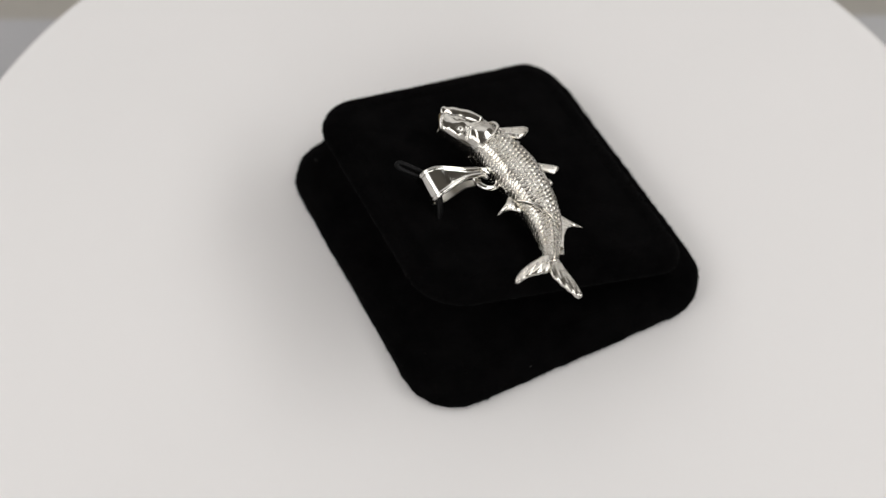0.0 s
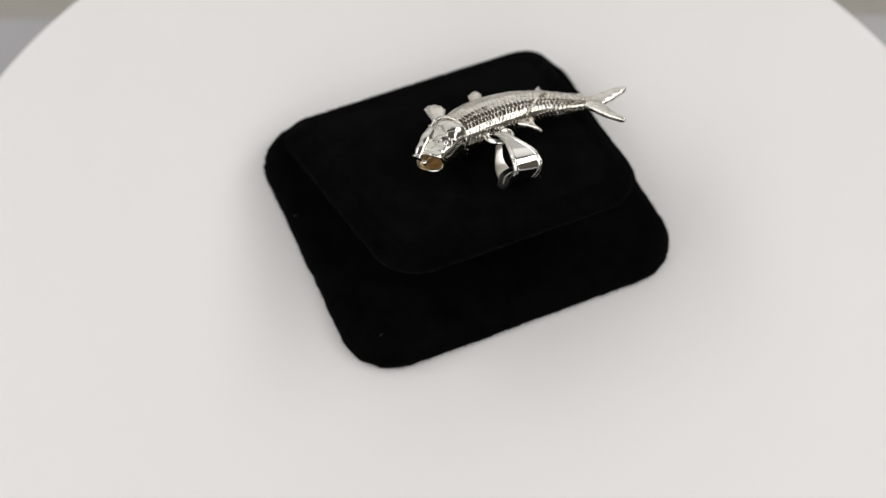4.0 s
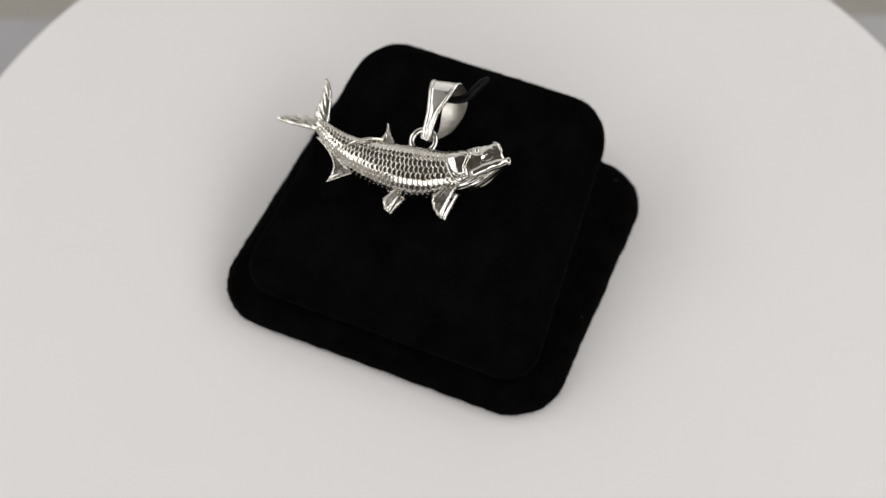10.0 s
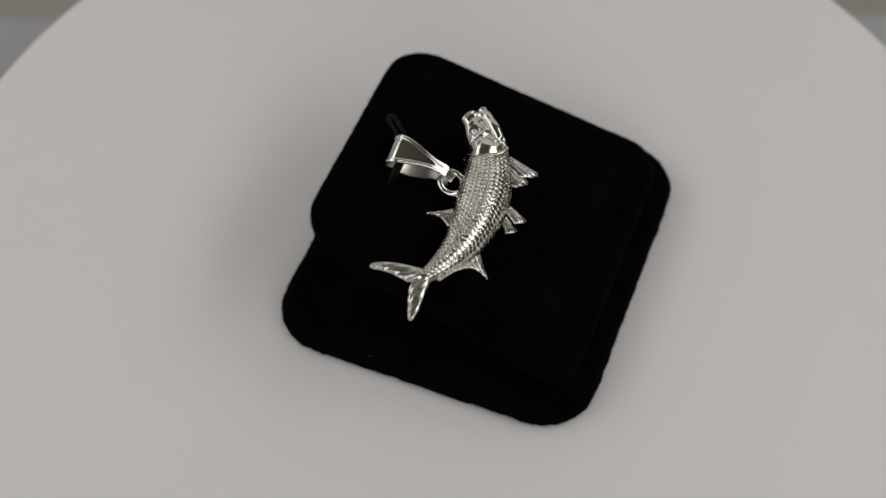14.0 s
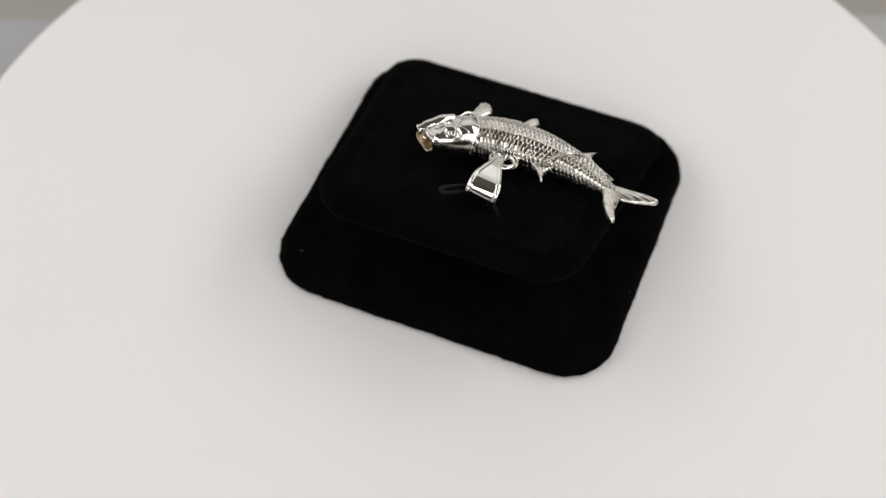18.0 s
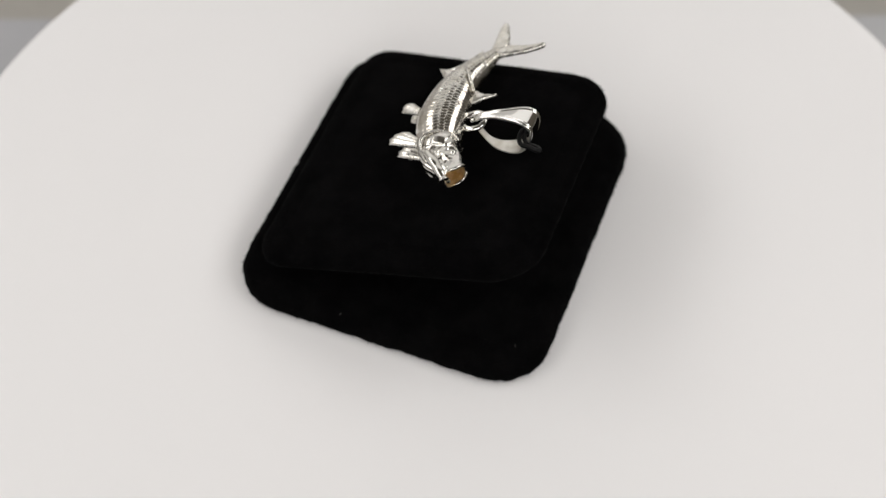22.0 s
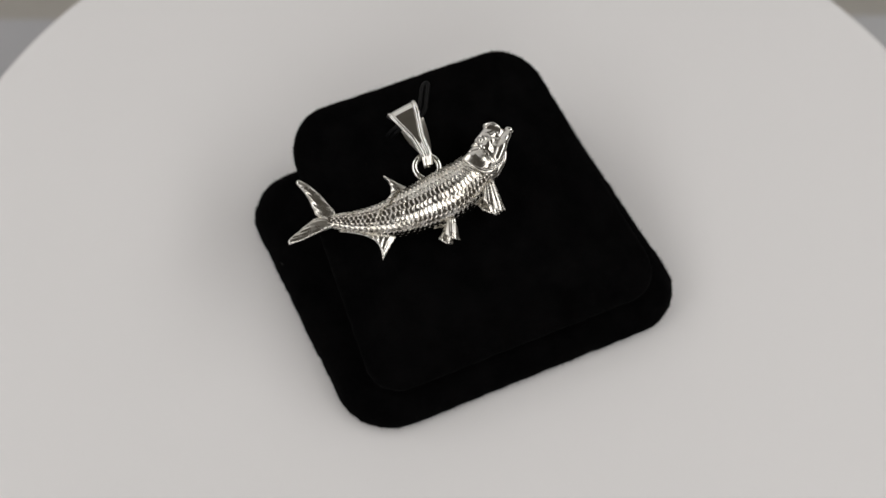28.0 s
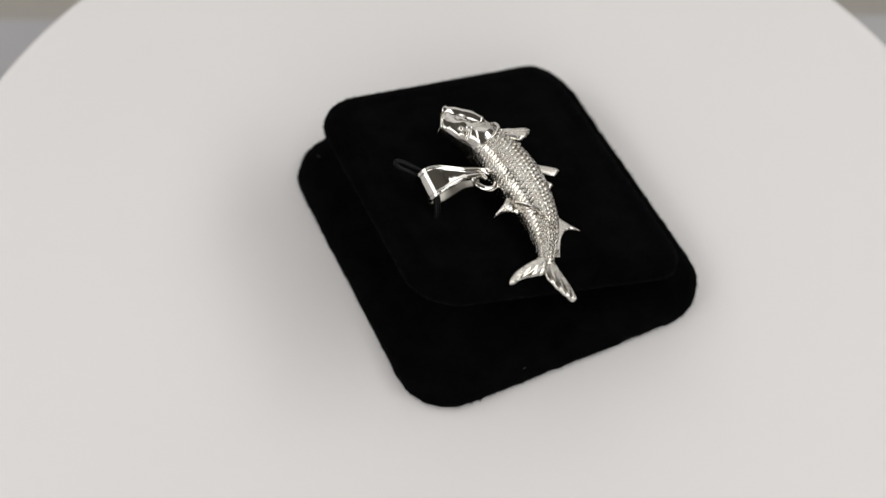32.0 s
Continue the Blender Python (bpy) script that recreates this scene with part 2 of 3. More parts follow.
def build_stand():
    root = tagged(new("jewellery_stand"), "black velvet jewellery stand with sloping pad on white turntable", "display stand")
    H = 6.0
    base_prof = [(2.5, 0.0), (0.7, 0.02), (0.2, 0.10), (0.0, 0.22), (0.05, 0.40), (0.6, 0.62), (1.6, 0.82), (3.0, 0.94), (4.8, 1.0)]
    rings = cushion(34.9, 38.4, 11.6, -0.15, -0.2, base_prof, lambda x, y: H)
    base = mesh_object("base", *loft([[Vector(p) * MM for p in r] for r in rings]), VELVET, root)
    rng = np.random.default_rng(4)
    v, f = pile(rings[:11], rng, 44000, 0.34)
    tagged(mesh_object("velvet_nap", v * MM, f, VELVET, base, "fine black velvet fibres", smooth=False), kind="stuff")
    hx = (PAD_LO - PAD_HI) / 2
    prof = [(15.0, 30.0), (14.0, 11.0), (10.0, 7.4), (5.4, 6.6), (2.6, 6.1), (1.4, 5.5), (0.6, 4.7), (0.15, 3.9), (0.0, 3.1), (0.12, 2.3),
            (0.45, 1.5), (1.1, 0.75), (2.0, 0.25), (3.2, 0.0)]
    rings = slab_rings(hx, PAD_Y, 9.8, 7.2, (PAD_HI + PAD_LO) / 2, PAD_CY, prof)
    rings = [[pad_flare(*q) for q in r] for r in rings]
    pad = mesh_object("pad", *loft([[Vector(p) * MM for p in r] for r in rings]), VELVET, root, "sloping velvet cushion with rounded corners")
    v, f = pile(rings[3:17], rng, 60000, 0.34)
    tagged(mesh_object("velvet_nap", v * MM, f, VELVET, pad, "fine black velvet fibres", smooth=False), kind="stuff")
    return root


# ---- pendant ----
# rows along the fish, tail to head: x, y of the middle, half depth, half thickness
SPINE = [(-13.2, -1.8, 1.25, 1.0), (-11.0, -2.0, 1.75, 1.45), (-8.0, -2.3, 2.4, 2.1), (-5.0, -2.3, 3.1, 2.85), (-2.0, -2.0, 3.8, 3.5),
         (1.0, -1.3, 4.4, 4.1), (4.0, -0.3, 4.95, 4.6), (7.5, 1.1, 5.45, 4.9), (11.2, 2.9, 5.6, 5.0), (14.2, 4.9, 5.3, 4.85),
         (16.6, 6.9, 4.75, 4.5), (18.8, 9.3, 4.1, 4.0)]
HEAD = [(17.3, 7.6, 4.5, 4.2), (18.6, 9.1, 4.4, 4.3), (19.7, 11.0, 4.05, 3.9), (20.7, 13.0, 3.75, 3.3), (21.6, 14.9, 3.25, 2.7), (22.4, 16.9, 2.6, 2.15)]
ROWS, PITCH_S = 26, 0.98


def scale_relief(s, v):
    """Height of overlapping scales: s along the fish in mm from the head, v in rows round it."""
    best, lift = 1e9, 0.0
    s, v = s + 0.22 * noise.noise(Vector((s * 0.45, v * 0.4, 3.1))), v + 0.16 * noise.noise(Vector((s * 0.5, v * 0.35, 9.7)))
    k0 = math.floor(v)
    for k in (k0 - 1, k0, k0 + 1, k0 + 2):
        dv = v - k
        if abs(dv) > 0.6:
            continue
        q = s / PITCH_S + 0.5 * (k % 2) + 1.15 * dv * dv
        j = math.ceil(q)
        top = (j - 0.5 * (k % 2))
        if top < best:
            best = top
            f = 1 - (j - q)
            jit = math.sin(12.9898 * k + 78.233 * top) * 43758.5453
            jit -= math.floor(jit)
            yaw = math.sin(39.346 * k + 11.135 * top) * 24634.634
            yaw -= math.floor(yaw)
            round_ = 1.0 - 0.65 * dv * dv + 0.5 * (yaw - 0.5) * dv
            # a rising scale with a short fall at its free edge
            rise = (0.76 + 0.42 * jit) * math.sin(min(1.0, f * 1.05) * 1.45)
            rise *= 1.0 if f < 0.84 else 1.0 - 0.6 * (f - 0.84) / 0.16
            lift = rise * round_
    return lift


def frame_rows(rows, count):
    p = spline(rows, count)
    d = np.gradient(p[:, :2], axis=0)
    d /= np.linalg.norm(d, axis=1, keepdims=True)
    arc = np.r_[0, np.cumsum(np.hypot(*np.diff(p[:, :2], axis=0).T))]
    return p, d, arc


def build_body(root):
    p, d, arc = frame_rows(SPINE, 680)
    sides = 528
    rings = []
    for (x, y, h, w), (dx, dy), s in zip(p, d, arc):
        ring = []
        for j in range(sides):
            q = 2 * math.pi * j / sides
            c, z = math.cos(q), math.sin(q)
            edge = min(1.0, (s + 0.3) / 2.0, (arc[-1] - s + 0.2) / 1.2)
            r = 1 + 0.265 * edge * (0.36 + 0.64 * z * z) * (scale_relief(arc[-1] - s, ROWS * j / sides) - 0.5) / h * min(1.0, h / 2.6)
            a = math.copysign(abs(c) ** 0.9, c) * h * r
            b = math.copysign(abs(z) ** 0.9, z) * w * r * (1.0 if z > 0 else 0.86)
            ring.append((x - dy * a, y + dx * a, b))
        rings.append(ring)
    return mesh_object("body", *loft([scaled(r) for r in rings]), SILVER, root, "scaled silver fish body")


RIM = ([-180, -150, -115, -80, -50, -20, 0, 35, 65, 90, 118, 150, 180], [1.5, 0.9, 0.2, 0.0, 0.0, 0.2, -0.2, 0.35, 0.8, 0.75, 0.35, 0.7, 1.5])
OPERCLE = [(14.3, 11.0), (14.9, 9.6), (16.3, 8.2), (18.2, 7.3), (20.1, 7.5), (20.9, 8.7), (19.8, 9.6), (19.1, 11.2), (18.5, 12.6), (16.2, 12.9)]
CHEEK = [(19.8, 10.2), (21.1, 10.0), (22.3, 12.4), (21.2, 12.9), (20.4, 12.1), (19.5, 12.6), (19.2, 12.0)]
BROW = [(15.4, 13.5), (18.4, 13.1), (17.8, 14.6), (19.6, 16.4), (19.0, 17.6), (16.6, 15.8)]


def inside(x, y, poly):
    """Signed distance to a polygon, positive within."""
    best, odd = np.full(x.shape, 1e9), np.zeros(x.shape, bool)
    for (ax, ay), (bx, by) in zip(poly, poly[1:] + poly[:1]):
        ex, ey = bx - ax, by - ay
        t = np.clip(((x - ax) * ex + (y - ay) * ey) / (ex * ex + ey * ey), 0, 1)
        best = np.minimum(best, np.hypot(x - ax - t * ex, y - ay - t * ey))
        cross = ((ay > y) != (by > y)) & (x < ex * (y - ay) / (ey if ey else 1e-9) + ax)
        odd ^= cross
    return np.where(odd, best, -best)


def step(d, width):
    return 1 / (1 + np.exp(np.clip(-d / width * 4, -40, 40)))


def ridge(x, y, a, b, width):
    ex, ey = b[0] - a[0], b[1] - a[1]
    t = np.clip(((x - a[0]) * ex + (y - a[1]) * ey) / (ex * ex + ey * ey), 0, 1)
    return np.exp(-(np.hypot(x - a[0] - t * ex, y - a[1] - t * ey) / width) ** 2)


EYE_AT = (19.0, 14.2)
LOOP = [(21.0, 13.2), (22.0, 13.3), (22.7, 15.0), (22.2, 15.7), (21.3, 15.2)]


def cheek_relief(x, y):
    """Height of the plates on the side of the head: gill cover, cheek, brow, eye socket, upper jaw."""
    d = inside(x, y, OPERCLE)
    h = 0.24 * step(d, 0.25) - 0.15 * np.exp(-((d + 0.25) / 0.22) ** 2) + 0.24 * np.clip(d, 0, 1.7) ** 0.85
    d = inside(x, y, CHEEK)
    h += -0.20 * step(d, 0.6) + 0.04 * np.exp(-((d + 0.2) / 0.4) ** 2)
    d = inside(x, y, BROW)
    h += 0.20 * step(d, 0.35)
    r = np.hypot((x - EYE_AT[0]) * 0.9, y - EYE_AT[1])
    h += 0.04 * np.exp(-((r - 1.15) / 0.35) ** 2) - 0.18 * step(1.0 - r, 0.4)
    d = inside(x, y, LOOP)
    h += -0.15 * step(d, 0.55) + 0.03 * np.exp(-((d + 0.18) / 0.4) ** 2)
    h += 0.10 * ridge(x, y, (19.3, 12.7), (20.7, 13.8), 0.6) + 0.09 * ridge(x, y, (20.7, 13.8), (20.2, 17.2), 0.55)
    h -= 0.14 * ridge(x, y, (16.2, 11.4), (18.6, 11.9), 0.14)
    # worn, uneven casting between the plates
    rough = np.sin(x * 2.9 + 1.7 * np.sin(y * 2.1)) * np.sin(y * 3.3 + 1.3 * np.sin(x * 2.4 + 1.0))
    return h + 0.03 * rough * step(-inside(x, y, OPERCLE) - 0.3, 0.4)


def build_head(root):
    n, sides = 230, 300
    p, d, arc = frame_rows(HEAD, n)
    k = (arc / arc[-1])[:, None]
    q = np.linspace(0, 2 * math.pi, sides, endpoint=False)[None, :]
    c, z = np.cos(q), np.sin(q)                       # c: +1 back of the head, -1 throat; z: the two cheeks
    deg = np.degrees(q)
    deg = np.where(deg > 180, deg - 360, deg)
    side = np.abs(deg)
    c1, z1 = np.sign(c) * np.abs(c) ** 0.86, np.sign(z) * np.abs(z) ** 0.74
    r = 0.16 * np.exp(-((k - 0.97) / 0.035) ** 2) * np.ones_like(side)
    throat = np.clip((side - 118) / 14, 0, 1)
    r = r + throat * (0.13 * np.sin(side * 0.46 + k * 8) * np.exp(-((k - 0.5) / 0.34) ** 2) + 0.62 * np.exp(-((side - 160) / 30) ** 2 - ((k - 0.48) / 0.26) ** 2))
    a, b = c1 * (p[:, 2:3] * 0.985 + r), z1 * (p[:, 3:4] * 0.95 + r)
    f = np.clip((k - 0.7) / 0.3, 0, 1) ** 1.5
    rim = np.interp(deg[0], *RIM)
    rim = sum(np.roll(rim, j) for j in range(-13, 14)) / 27
    front = f * rim[None, :]                          # the lower jaw runs on past the upper one
    b = b * np.where(z > 0, 1 - 0.05 * f, 1 + 0.1 * f)
    dx, dy = d[:, :1], d[:, 1:2]
    X = p[:, :1] - dy * a + dx * front
    Y = p[:, 1:2] + dx * a + dy * front
    face = np.clip((np.abs(z1) - 0.45) / 0.3, 0, 1)
    face = face * face * (3 - 2 * face) * np.clip((1.02 - k) / 0.1, 0, 1)
    Z = b + np.sign(b) * face * cheek_relief(X, Y)
    rings = [[tuple(v) for v in row] for row in np.stack([X, Y, Z], 2)]
    lip = rings[-1]
    ctr = np.mean(np.array(lip), axis=0)
    head = mesh_object("head", *loft([scaled(g) for g in rings], True, False), BRIGHT, root, "smooth polished fish head with gill plates")
    # mouth: a wide hollow behind a thin lip
    dx, dy = d[-1]
    inner = [lip]
    for g, deep in ((0.96, -0.1), (0.91, 0.1), (0.87, 0.7), (0.84, 2.0), (0.72, 3.6), (0.5, 4.6), (0.2, 5.0)):
        inner.append([((v[0] - ctr[0]) * g + ctr[0] - dx * deep, (v[1] - ctr[1]) * g + ctr[1] - dy * deep, v[2] * g) for v in lip])
    mesh_object("mouth", *loft([scaled(g) for g in inner], False, True), GILT, head, "open hollow mouth, warm golden inside")
    for sgn in (1, -1):
        e = Vector((EYE_AT[0], EYE_AT[1], sgn * 2.2))
        rings = []
        for t in np.linspace(0.05, math.pi - 0.05, 16):
            rings.append([e + Vector((0.75 * math.sin(t) * math.cos(m), 0.75 * math.sin(t) * math.sin(m), 0.7 * math.cos(t)))
                          for m in np.linspace(0, 2 * math.pi, 28, endpoint=False)])
        mesh_object("eye", *loft([[v * MM for v in g] for g in rings]), BRIGHT, head, "round polished eye")
        # jaw bone: a flat bar from the chin back along the cheek
        path = spline([(25.3, 17.0, 0.7 * sgn), (24.9, 16.4, 1.1 * sgn), (24.2, 15.0, 1.8 * sgn), (23.4, 13.3, 2.4 * sgn), (22.5, 11.2, 2.9 * sgn), (21.5, 8.9, 2.9 * sgn)] if sgn > 0 else
                      [(24.4, 16.2, -0.5), (23.8, 15.0, -0.9), (23.0, 13.4, -1.4), (22.2, 11.7, -1.9), (21.4, 10.0, -2.1), (20.6, 8.6, -2.1)], 48)
        rad = np.interp(np.linspace(0, 1, 48), [0, 0.05, 0.12, 0.2, 0.6, 0.92, 1], [0.5, 0.95, 1.0, 0.92, 1.15, 1.05, 0.4])
        rad = rad * ((1.14 if sgn > 0 else 1.0) + 0.07 * np.sin(np.arange(48) * 0.42 + 0.4))
        v, f = tube(path, list(rad), 16, False, 0.85)
        mesh_object("jaw_bone", scaled(v), f, BRIGHT, head, "raised polished jaw bone")
        # rear rim of the gill cover
        path = spline([(14.7, 11.7, sgn * 1.0), (14.7, 10.4, sgn * 2.9), (15.8, 8.9, sgn * 4.1), (17.3, 7.6, sgn * 4.6), (19.2, 6.7, sgn * 4.6), (20.9, 6.9, sgn * 4.0), (22.0, 8.0, sgn * 2.6)], 48)
        rad = np.interp(np.linspace(0, 1, 48), [0, 0.3, 0.65, 0.85, 1], [0.10, 0.18, 0.42, 0.48, 0.25])
        v, f = tube(path, list(rad), 12, False, 0.8)
        mesh_object("gill_rim", scaled(v), f, BRIGHT, head, "crescent rim of the gill cover")
    lip_path = [np.array(lip[j % sides]) + np.array((dx, dy, 0)) * 0.03 for j in range(-87, 88, 3)]
    count = len(lip_path)
    wob = [(0.36 + 0.03 * math.sin(i * 0.4)) * min(1.0, 0.3 + i / 8, 0.3 + (count - 1 - i) / 8) for i in range(count)]
    v, f = tube(lip_path, wob, 10)
    mesh_object("upper_lip", scaled(v), f, BRIGHT, head, "thin arched upper lip")
    return head


def fin(name, root, base, tips, thick, rays, label="", cup=0.0):
    """A fin: base and outer edge are rows (x, y, z); rays make ridges from base to edge."""
    nu, nv = rays * 8 + 1, 16
    b, t = spline(base, nu), spline(tips, nu)
    top, low = [], []
    for i in range(nu):
        u = i / (nu - 1)
        for j in range(nv):
            v = j / (nv - 1)
            ridge = abs(math.cos(math.pi * rays * u)) ** 0.8
            reach = v * (1 - 0.04 * (1 - ridge) * v)
            m = b[i] * (1 - reach) + t[i] * reach
            edge = min(1.0, u * 9, (1 - u) * 9, (1 - v) * 7) ** 0.5
            h = thick * (1.15 - 0.55 * v) * (0.76 + 0.24 * ridge * (0.45 + 0.55 * v)) * max(edge, 0.3)
            bend = cup * math.sin(math.pi * u) * v
            top.append((m[0], m[1], m[2] + h + bend))
            low.append((m[0], m[1], m[2] - h + bend))
    verts = top + low
    k = nu * nv
    faces = []
    for i in range(nu - 1):
        for j in range(nv - 1):
            a = i * nv + j
            faces.append((a, a + nv, a + nv + 1, a + 1))
            faces.append((k + a, k + a + 1, k + a + nv + 1, k + a + nv))
    for i in range(nu - 1):
        for j in (0, nv - 1):
            a = i * nv + j
            faces.append((a, a + nv, k + a + nv, k + a))
    for j in range(nv - 1):
        for i in (0, nu - 1):
            a = i * nv + j
            faces.append((a, a + 1, k + a + 1, k + a))
    return mesh_object(name, scaled(verts), faces, FINS, root, label)


def blade(name, root, outer, inner, thick, rays, label, scallop=0.0):
    """A thick rounded lobe between two edges; rays run slantwise to the scalloped inner edge."""
    n, m = 90, 44
    o, i = spline(outer, n), spline(inner, n)
    rings = []
    for k in range(n):
        v = k / (n - 1)
        tip = math.sqrt(max(0.0, 1 - max(0.0, (v - 0.90) / 0.10) ** 2))
        mid, half = (o[k] + i[k]) / 2, (o[k] - i[k]) / 2 * (0.12 + 0.88 * tip)
        ring = []
        for j in range(m):
            q = 2 * math.pi * j / m
            c, z = math.cos(q), math.sin(q)
            c = math.copysign(abs(c) ** 0.8, c)
            wave = 0.5 + 0.5 * math.cos(2 * math.pi * (rays * v - 1.7 * (1 - c)))
            fade = min(1.0, max(0.0, (0.9 - c)) * 1.2) * min(1.0, v * 5)
            out = c if c > 0 else c * (1 + scallop * (wave - 0.5) * min(1.0, v * 5))
            high = thick * (1.15 - 0.35 * v) * tip * (1 - 0.17 * fade * (1 - wave)) * math.copysign(abs(z) ** 0.95, z)
            ring.append((mid[0] + half[0] * out, mid[1] + half[1] * out, mid[2] + half[2] * out + high))
        rings.append(ring)
    return mesh_object(name, *loft([scaled(r) for r in rings]), FINS, root, label)


def build_fins(root):
    blade("tail_lobe", root, [(-11.4, -0.2, 0.1), (-12.4, 1.2, 0.1), (-13.9, 3.1, 0.0), (-16.0, 5.3, -0.15), (-18.3, 6.9, -0.3), (-19.3, 7.1, -0.35)],
          [(-13.2, -2.2, 0.0), (-15.3, -0.8, 0.0), (-16.1, 0.8, -0.1), (-17.1, 3.3, -0.2), (-18.4, 5.2, -0.3), (-19.4, 6.4, -0.35)], 0.78, 5, "ribbed upper tail lobe", 0.05)
    blade("tail_lobe", root, [(-11.0, -3.0, 0.3), (-12.6, -3.5, 0.35), (-14.8, -4.4, 0.45), (-18.0, -5.9, 0.5), (-20.4, -6.7, 0.45), (-21.3, -6.7, 0.4)],
          [(-13.2, -1.3, -0.2), (-15.3, -1.0, -0.25), (-17.6, -2.5, -0.25), (-19.3, -4.0, -0.1), (-20.6, -5.1, 0.1), (-21.4, -6.0, 0.2)], 0.78, 5, "ribbed lower tail lobe", 0.05)
    blade("dorsal_fin", root, [(5.6, 4.6, 0.0), (3.6, 5.0, 0.0), (1.6, 6.0, -0.1), (-0.2, 7.2, -0.4), (-1.5, 8.0, -0.7)],
          [(-0.6, 1.6, 0.1), (-0.2, 3.4, 0.1), (-0.1, 5.2, -0.1), (-0.7, 6.7, -0.4), (-1.5, 7.5, -0.7)], 0.75, 4, "pointed hooked back fin")
    fin("anal_fin", root, [(-10.2, -3.3, 0.2), (-5.0, -3.9, 0.3), (1.0, -4.9, 0.4)],
        [(-11.0, -4.5, 1.0), (-8.2, -4.9, 0.9), (-5.4, -5.7, 0.8), (-3.5, -6.9, 0.7), (-2.7, -8.6, 0.65), (-2.4, -10.6, 0.75)], 0.62, 8, label="swept ribbed fin behind the belly", cup=0.5)
    for z0, z1, dx in ((2.2, 2.1, 0.0), (-1.4, -1.4, -1.0)):
        fin("pelvic_fin", root, [(11.0, -2.7, z0), (11.9, -2.6, z0), (12.8, -2.4, z0)],
            [(10.4 + dx, -5.9, z1 + 0.3), (11.9 + dx, -7.0, z1 + 0.2), (13.5 + dx, -7.0, z1 - 0.3)], 0.48, 4, label="small fan-shaped belly fin", cup=0.5)
    for z0, dx, far in ((2.7, 0.0, 1.0), (-1.2, -0.5, 0.7)):
        fin("pectoral_fin", root, [(21.1, 5.5, z0 - 0.3), (20.0, 4.8, z0 - 0.1), (18.9, 4.3, z0 - 0.2)],
            [(23.2 + dx, -1.1 * far, z0), (22.2 + dx, -1.5 * far, z0 + 0.2), (20.7 + dx, -1.0 * far, z0 + 0.4), (19.4 + dx, -0.1, z0 + 0.5), (18.5 + dx, 1.1, z0 + 0.4)],
            0.6, 4, label="fan-shaped ribbed breast fin", cup=0.4)
    # filament of the back fin, lying over the flank
    pts = spline([(1.4, 4.0, 1.6), (-0.2, 2.3, 3.3), (-1.5, 0.6, 3.95), (-2.7, -1.1, 3.75), (-3.6, -2.6, 3.15)], 40)
    v, f = tube(pts, list(np.linspace(0.42, 0.2, 40)), 8)
    mesh_object("fin_filament", scaled(v), f, SILVER, root, "thin raised filament trailing from the back fin")


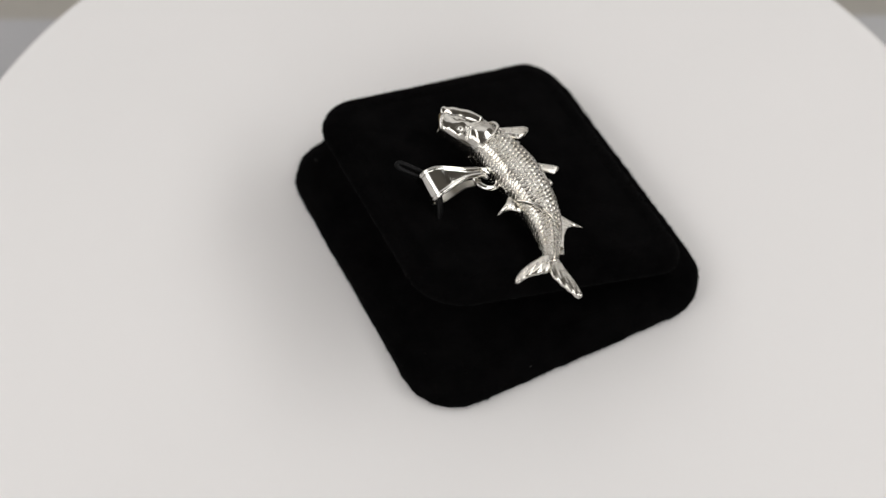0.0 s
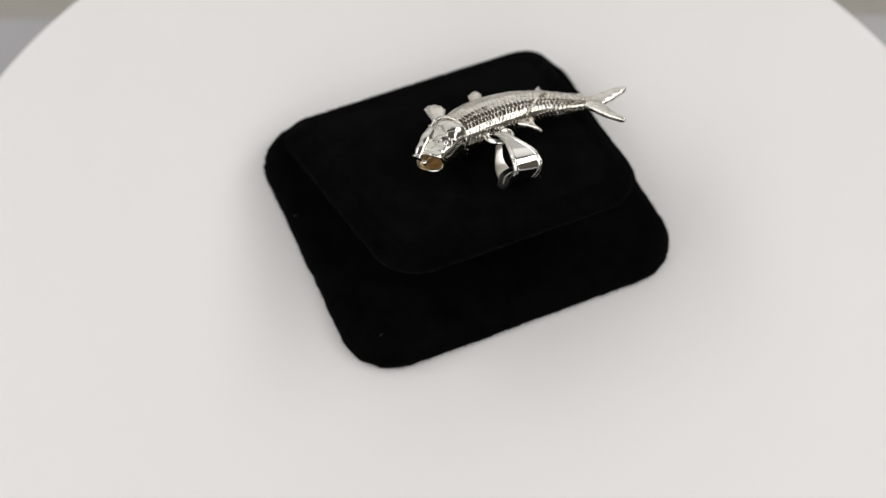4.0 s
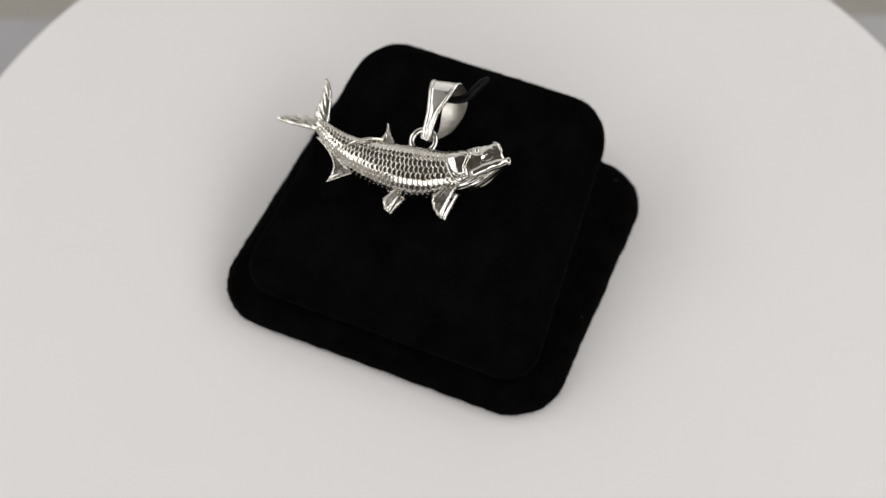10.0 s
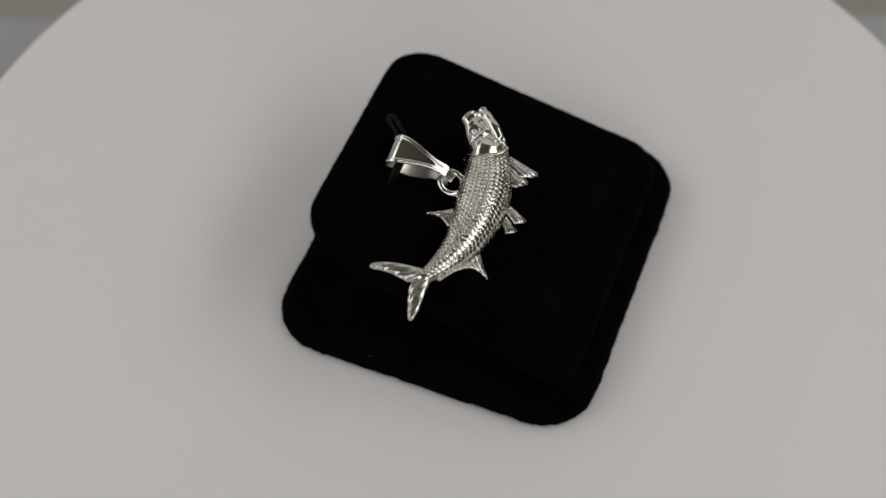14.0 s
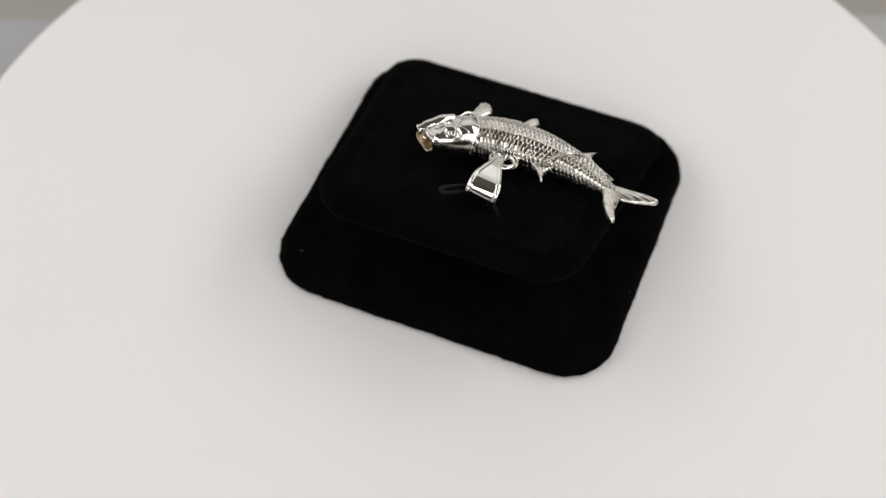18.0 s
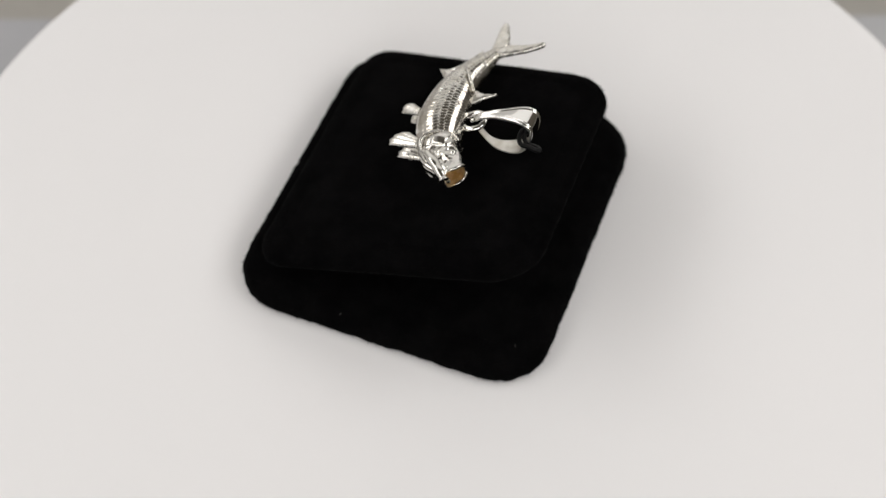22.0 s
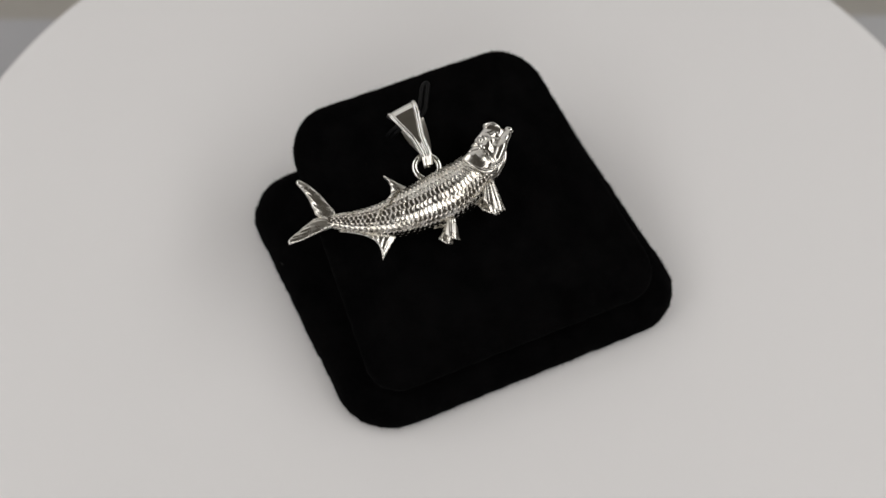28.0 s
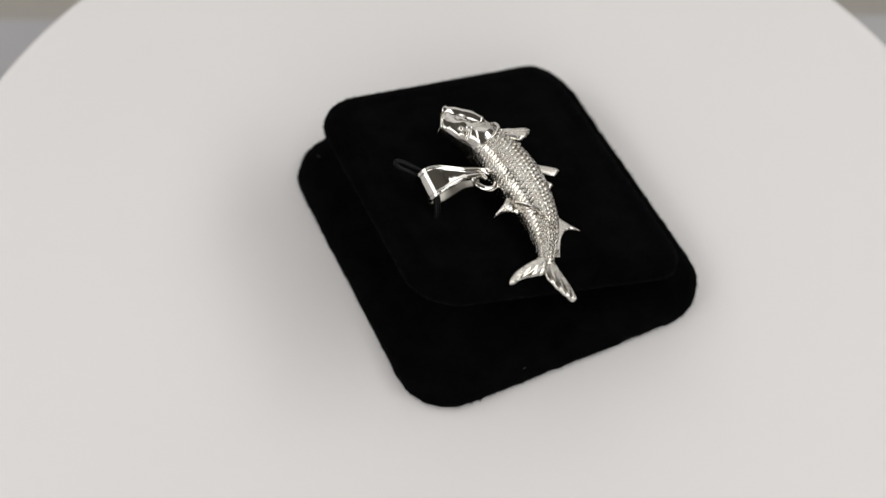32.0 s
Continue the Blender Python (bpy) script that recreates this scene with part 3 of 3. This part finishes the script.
def build_bail(root):
    ring = [(7.7 + 2.55 * math.cos(a), 9.3 + 2.55 * math.sin(a), 0.0) for a in np.linspace(0, 2 * math.pi, 60, endpoint=False)]
    v, f = tube(ring, 0.68, 14, True)
    mesh_object("jump_ring", scaled(v), f, STRAP, root, "soldered round silver ring")
    # strap bent into a loop: x, y, z of its middle, half width
    rows = [(7.9, 9.6, 0.95, 1.0), (7.5, 11.4, 1.9, 1.2), (6.7, 13.2, 2.2, 1.28), (5.8, 15.2, 2.35, 1.5), (4.8, 17.6, 2.3, 2.2), (3.75, 20.1, 2.0, 2.95),
            (3.05, 21.8, 1.1, 3.3), (2.95, 22.5, -0.7, 3.35), (4.3, 22.2, -3.1, 3.0), (5.5, 20.7, -4.7, 2.85), (6.7, 18.0, -5.2, 2.45),
            (7.9, 15.0, -4.6, 1.6), (8.3, 12.9, -3.3, 0.95), (8.1, 11.2, -2.1, 0.75), (7.9, 9.9, -1.0, 0.7)]
    p = spline(rows, 220)
    path = p[:, :3]
    d = np.gradient(path, axis=0)
    d /= np.linalg.norm(d, axis=1, keepdims=True)
    side = Vector((0.89, 0.42, 0.15)).normalized()
    rings = []
    for q, t in zip(p, d):
        t = Vector(t)
        s = (side - t * side.dot(t)).normalized()
        o = t.cross(s)
        if o.dot(Vector(q[:3]) - Vector((5.2, 16.5, -3.0))) < 0:
            o = -o
        w = q[3]
        e = min(1.05, 0.84 * w)
        half = [(0.0, -0.05), (0.04, 0.20), (0.12, 0.30), (0.19, 0.31), (0.24, 0.22), (0.30, 0.32), (0.45, 0.38), (0.66, 0.37), (0.84, 0.30), (0.93, 0.14), (1.0, 0.13), (1.07, 0.24)]
        prof = [(-w + g * e, h) for g, h in half] + [(0, 0.27)] + [(w - g * e, h) for g, h in reversed(half)] + [(w - 0.1, -0.30), (0, -0.36), (-w + 0.1, -0.30)]
        rings.append([(Vector(q[:3]) + s * m + o * h) * MM for m, h in prof])
    bail = mesh_object("bail", *loft(rings), STRAP, root, "tapered silver bail with raised borders", crease=48)
    # the inner face is left as cast
    bail.data.materials.append(CAST)
    m = len(rings[0])
    for poly in bail.data.polygons:
        if min(v % m for v in poly.vertices) >= 2 * len(half) or all(v % m in (0, m - 1) for v in poly.vertices):
            poly.material_index = 1


def build_pendant():
    root = tagged(new("fish_pendant"), "polished silver fish pendant with scales, resting on black velvet", "pendant")
    build_body(root)
    build_head(root)
    build_fins(root)
    build_bail(root)
    return root


def build_cord():
    root = tagged(new("elastic_cord"), "thin black elastic cord loop holding the bail on the velvet", "cord")
    gap = np.array((0.56, -0.16, 0.3))
    mid = [(0.3, 17.8, -7.5), (1.6, 18.7, -4.2), (3.6, 19.7, -2.4), (6.0, 20.9, -2.0), (7.6, 22.9, -1.9), (8.0, 25.2, -1.4), (8.3, 27.0, -1.1)]
    out = [tuple(np.array(q) + gap) for q in mid]
    back = [tuple(np.array(q) - gap) for q in reversed(mid)]
    path = spline(out + [(8.95, 27.9, -0.8), (8.6, 28.4, -0.95), (8.1, 28.0, -1.2)] + back, 64)
    v, f = tube(path, 0.5, 10)
    mesh_object("loop", scaled(v), f, CORD, root)
    return root


def build_lint():
    """Pale specks of lint caught in the velvet of the base."""
    rng = random.Random(5)
    made = []
    for x, y, z in ((-11.2, -37.7, 4.2), (-28.7, 31.3, 6.05), (8.0, 36.6, 5.1)):
        root = tagged(new("lint_speck"), "tiny pale lint speck caught in black velvet", "lint", "lint on the stand")
        pts = spline([(rng.uniform(-0.4, 0.4), rng.uniform(-0.4, 0.4), rng.uniform(-0.05, 0.3)) for _ in range(4)], 10)
        v, f = tube(pts, 0.05, 5)
        mesh_object("fibre", scaled(v), f, LINT, root)
        made.append((root, pose(x * MM, y * MM, z * MM)))
    return made


turntable = build_turntable()
jewellery_stand = build_stand()
fish_pendant = build_pendant()
elastic_cord = build_cord()
lint = build_lint()


def motions():
    carried = [(turntable, pose(0.4 * MM, 0, 0)), (jewellery_stand, STAND), (fish_pendant, STAND @ FISH), (elastic_cord, STAND @ FISH)]
    carried += [(speck, STAND @ m) for speck, m in lint]
    for thing, base in carried:
        walk(thing, [(t, pose(0, 0, 0, 0, 0, a) @ base) for t, a in STEPS])


motions()
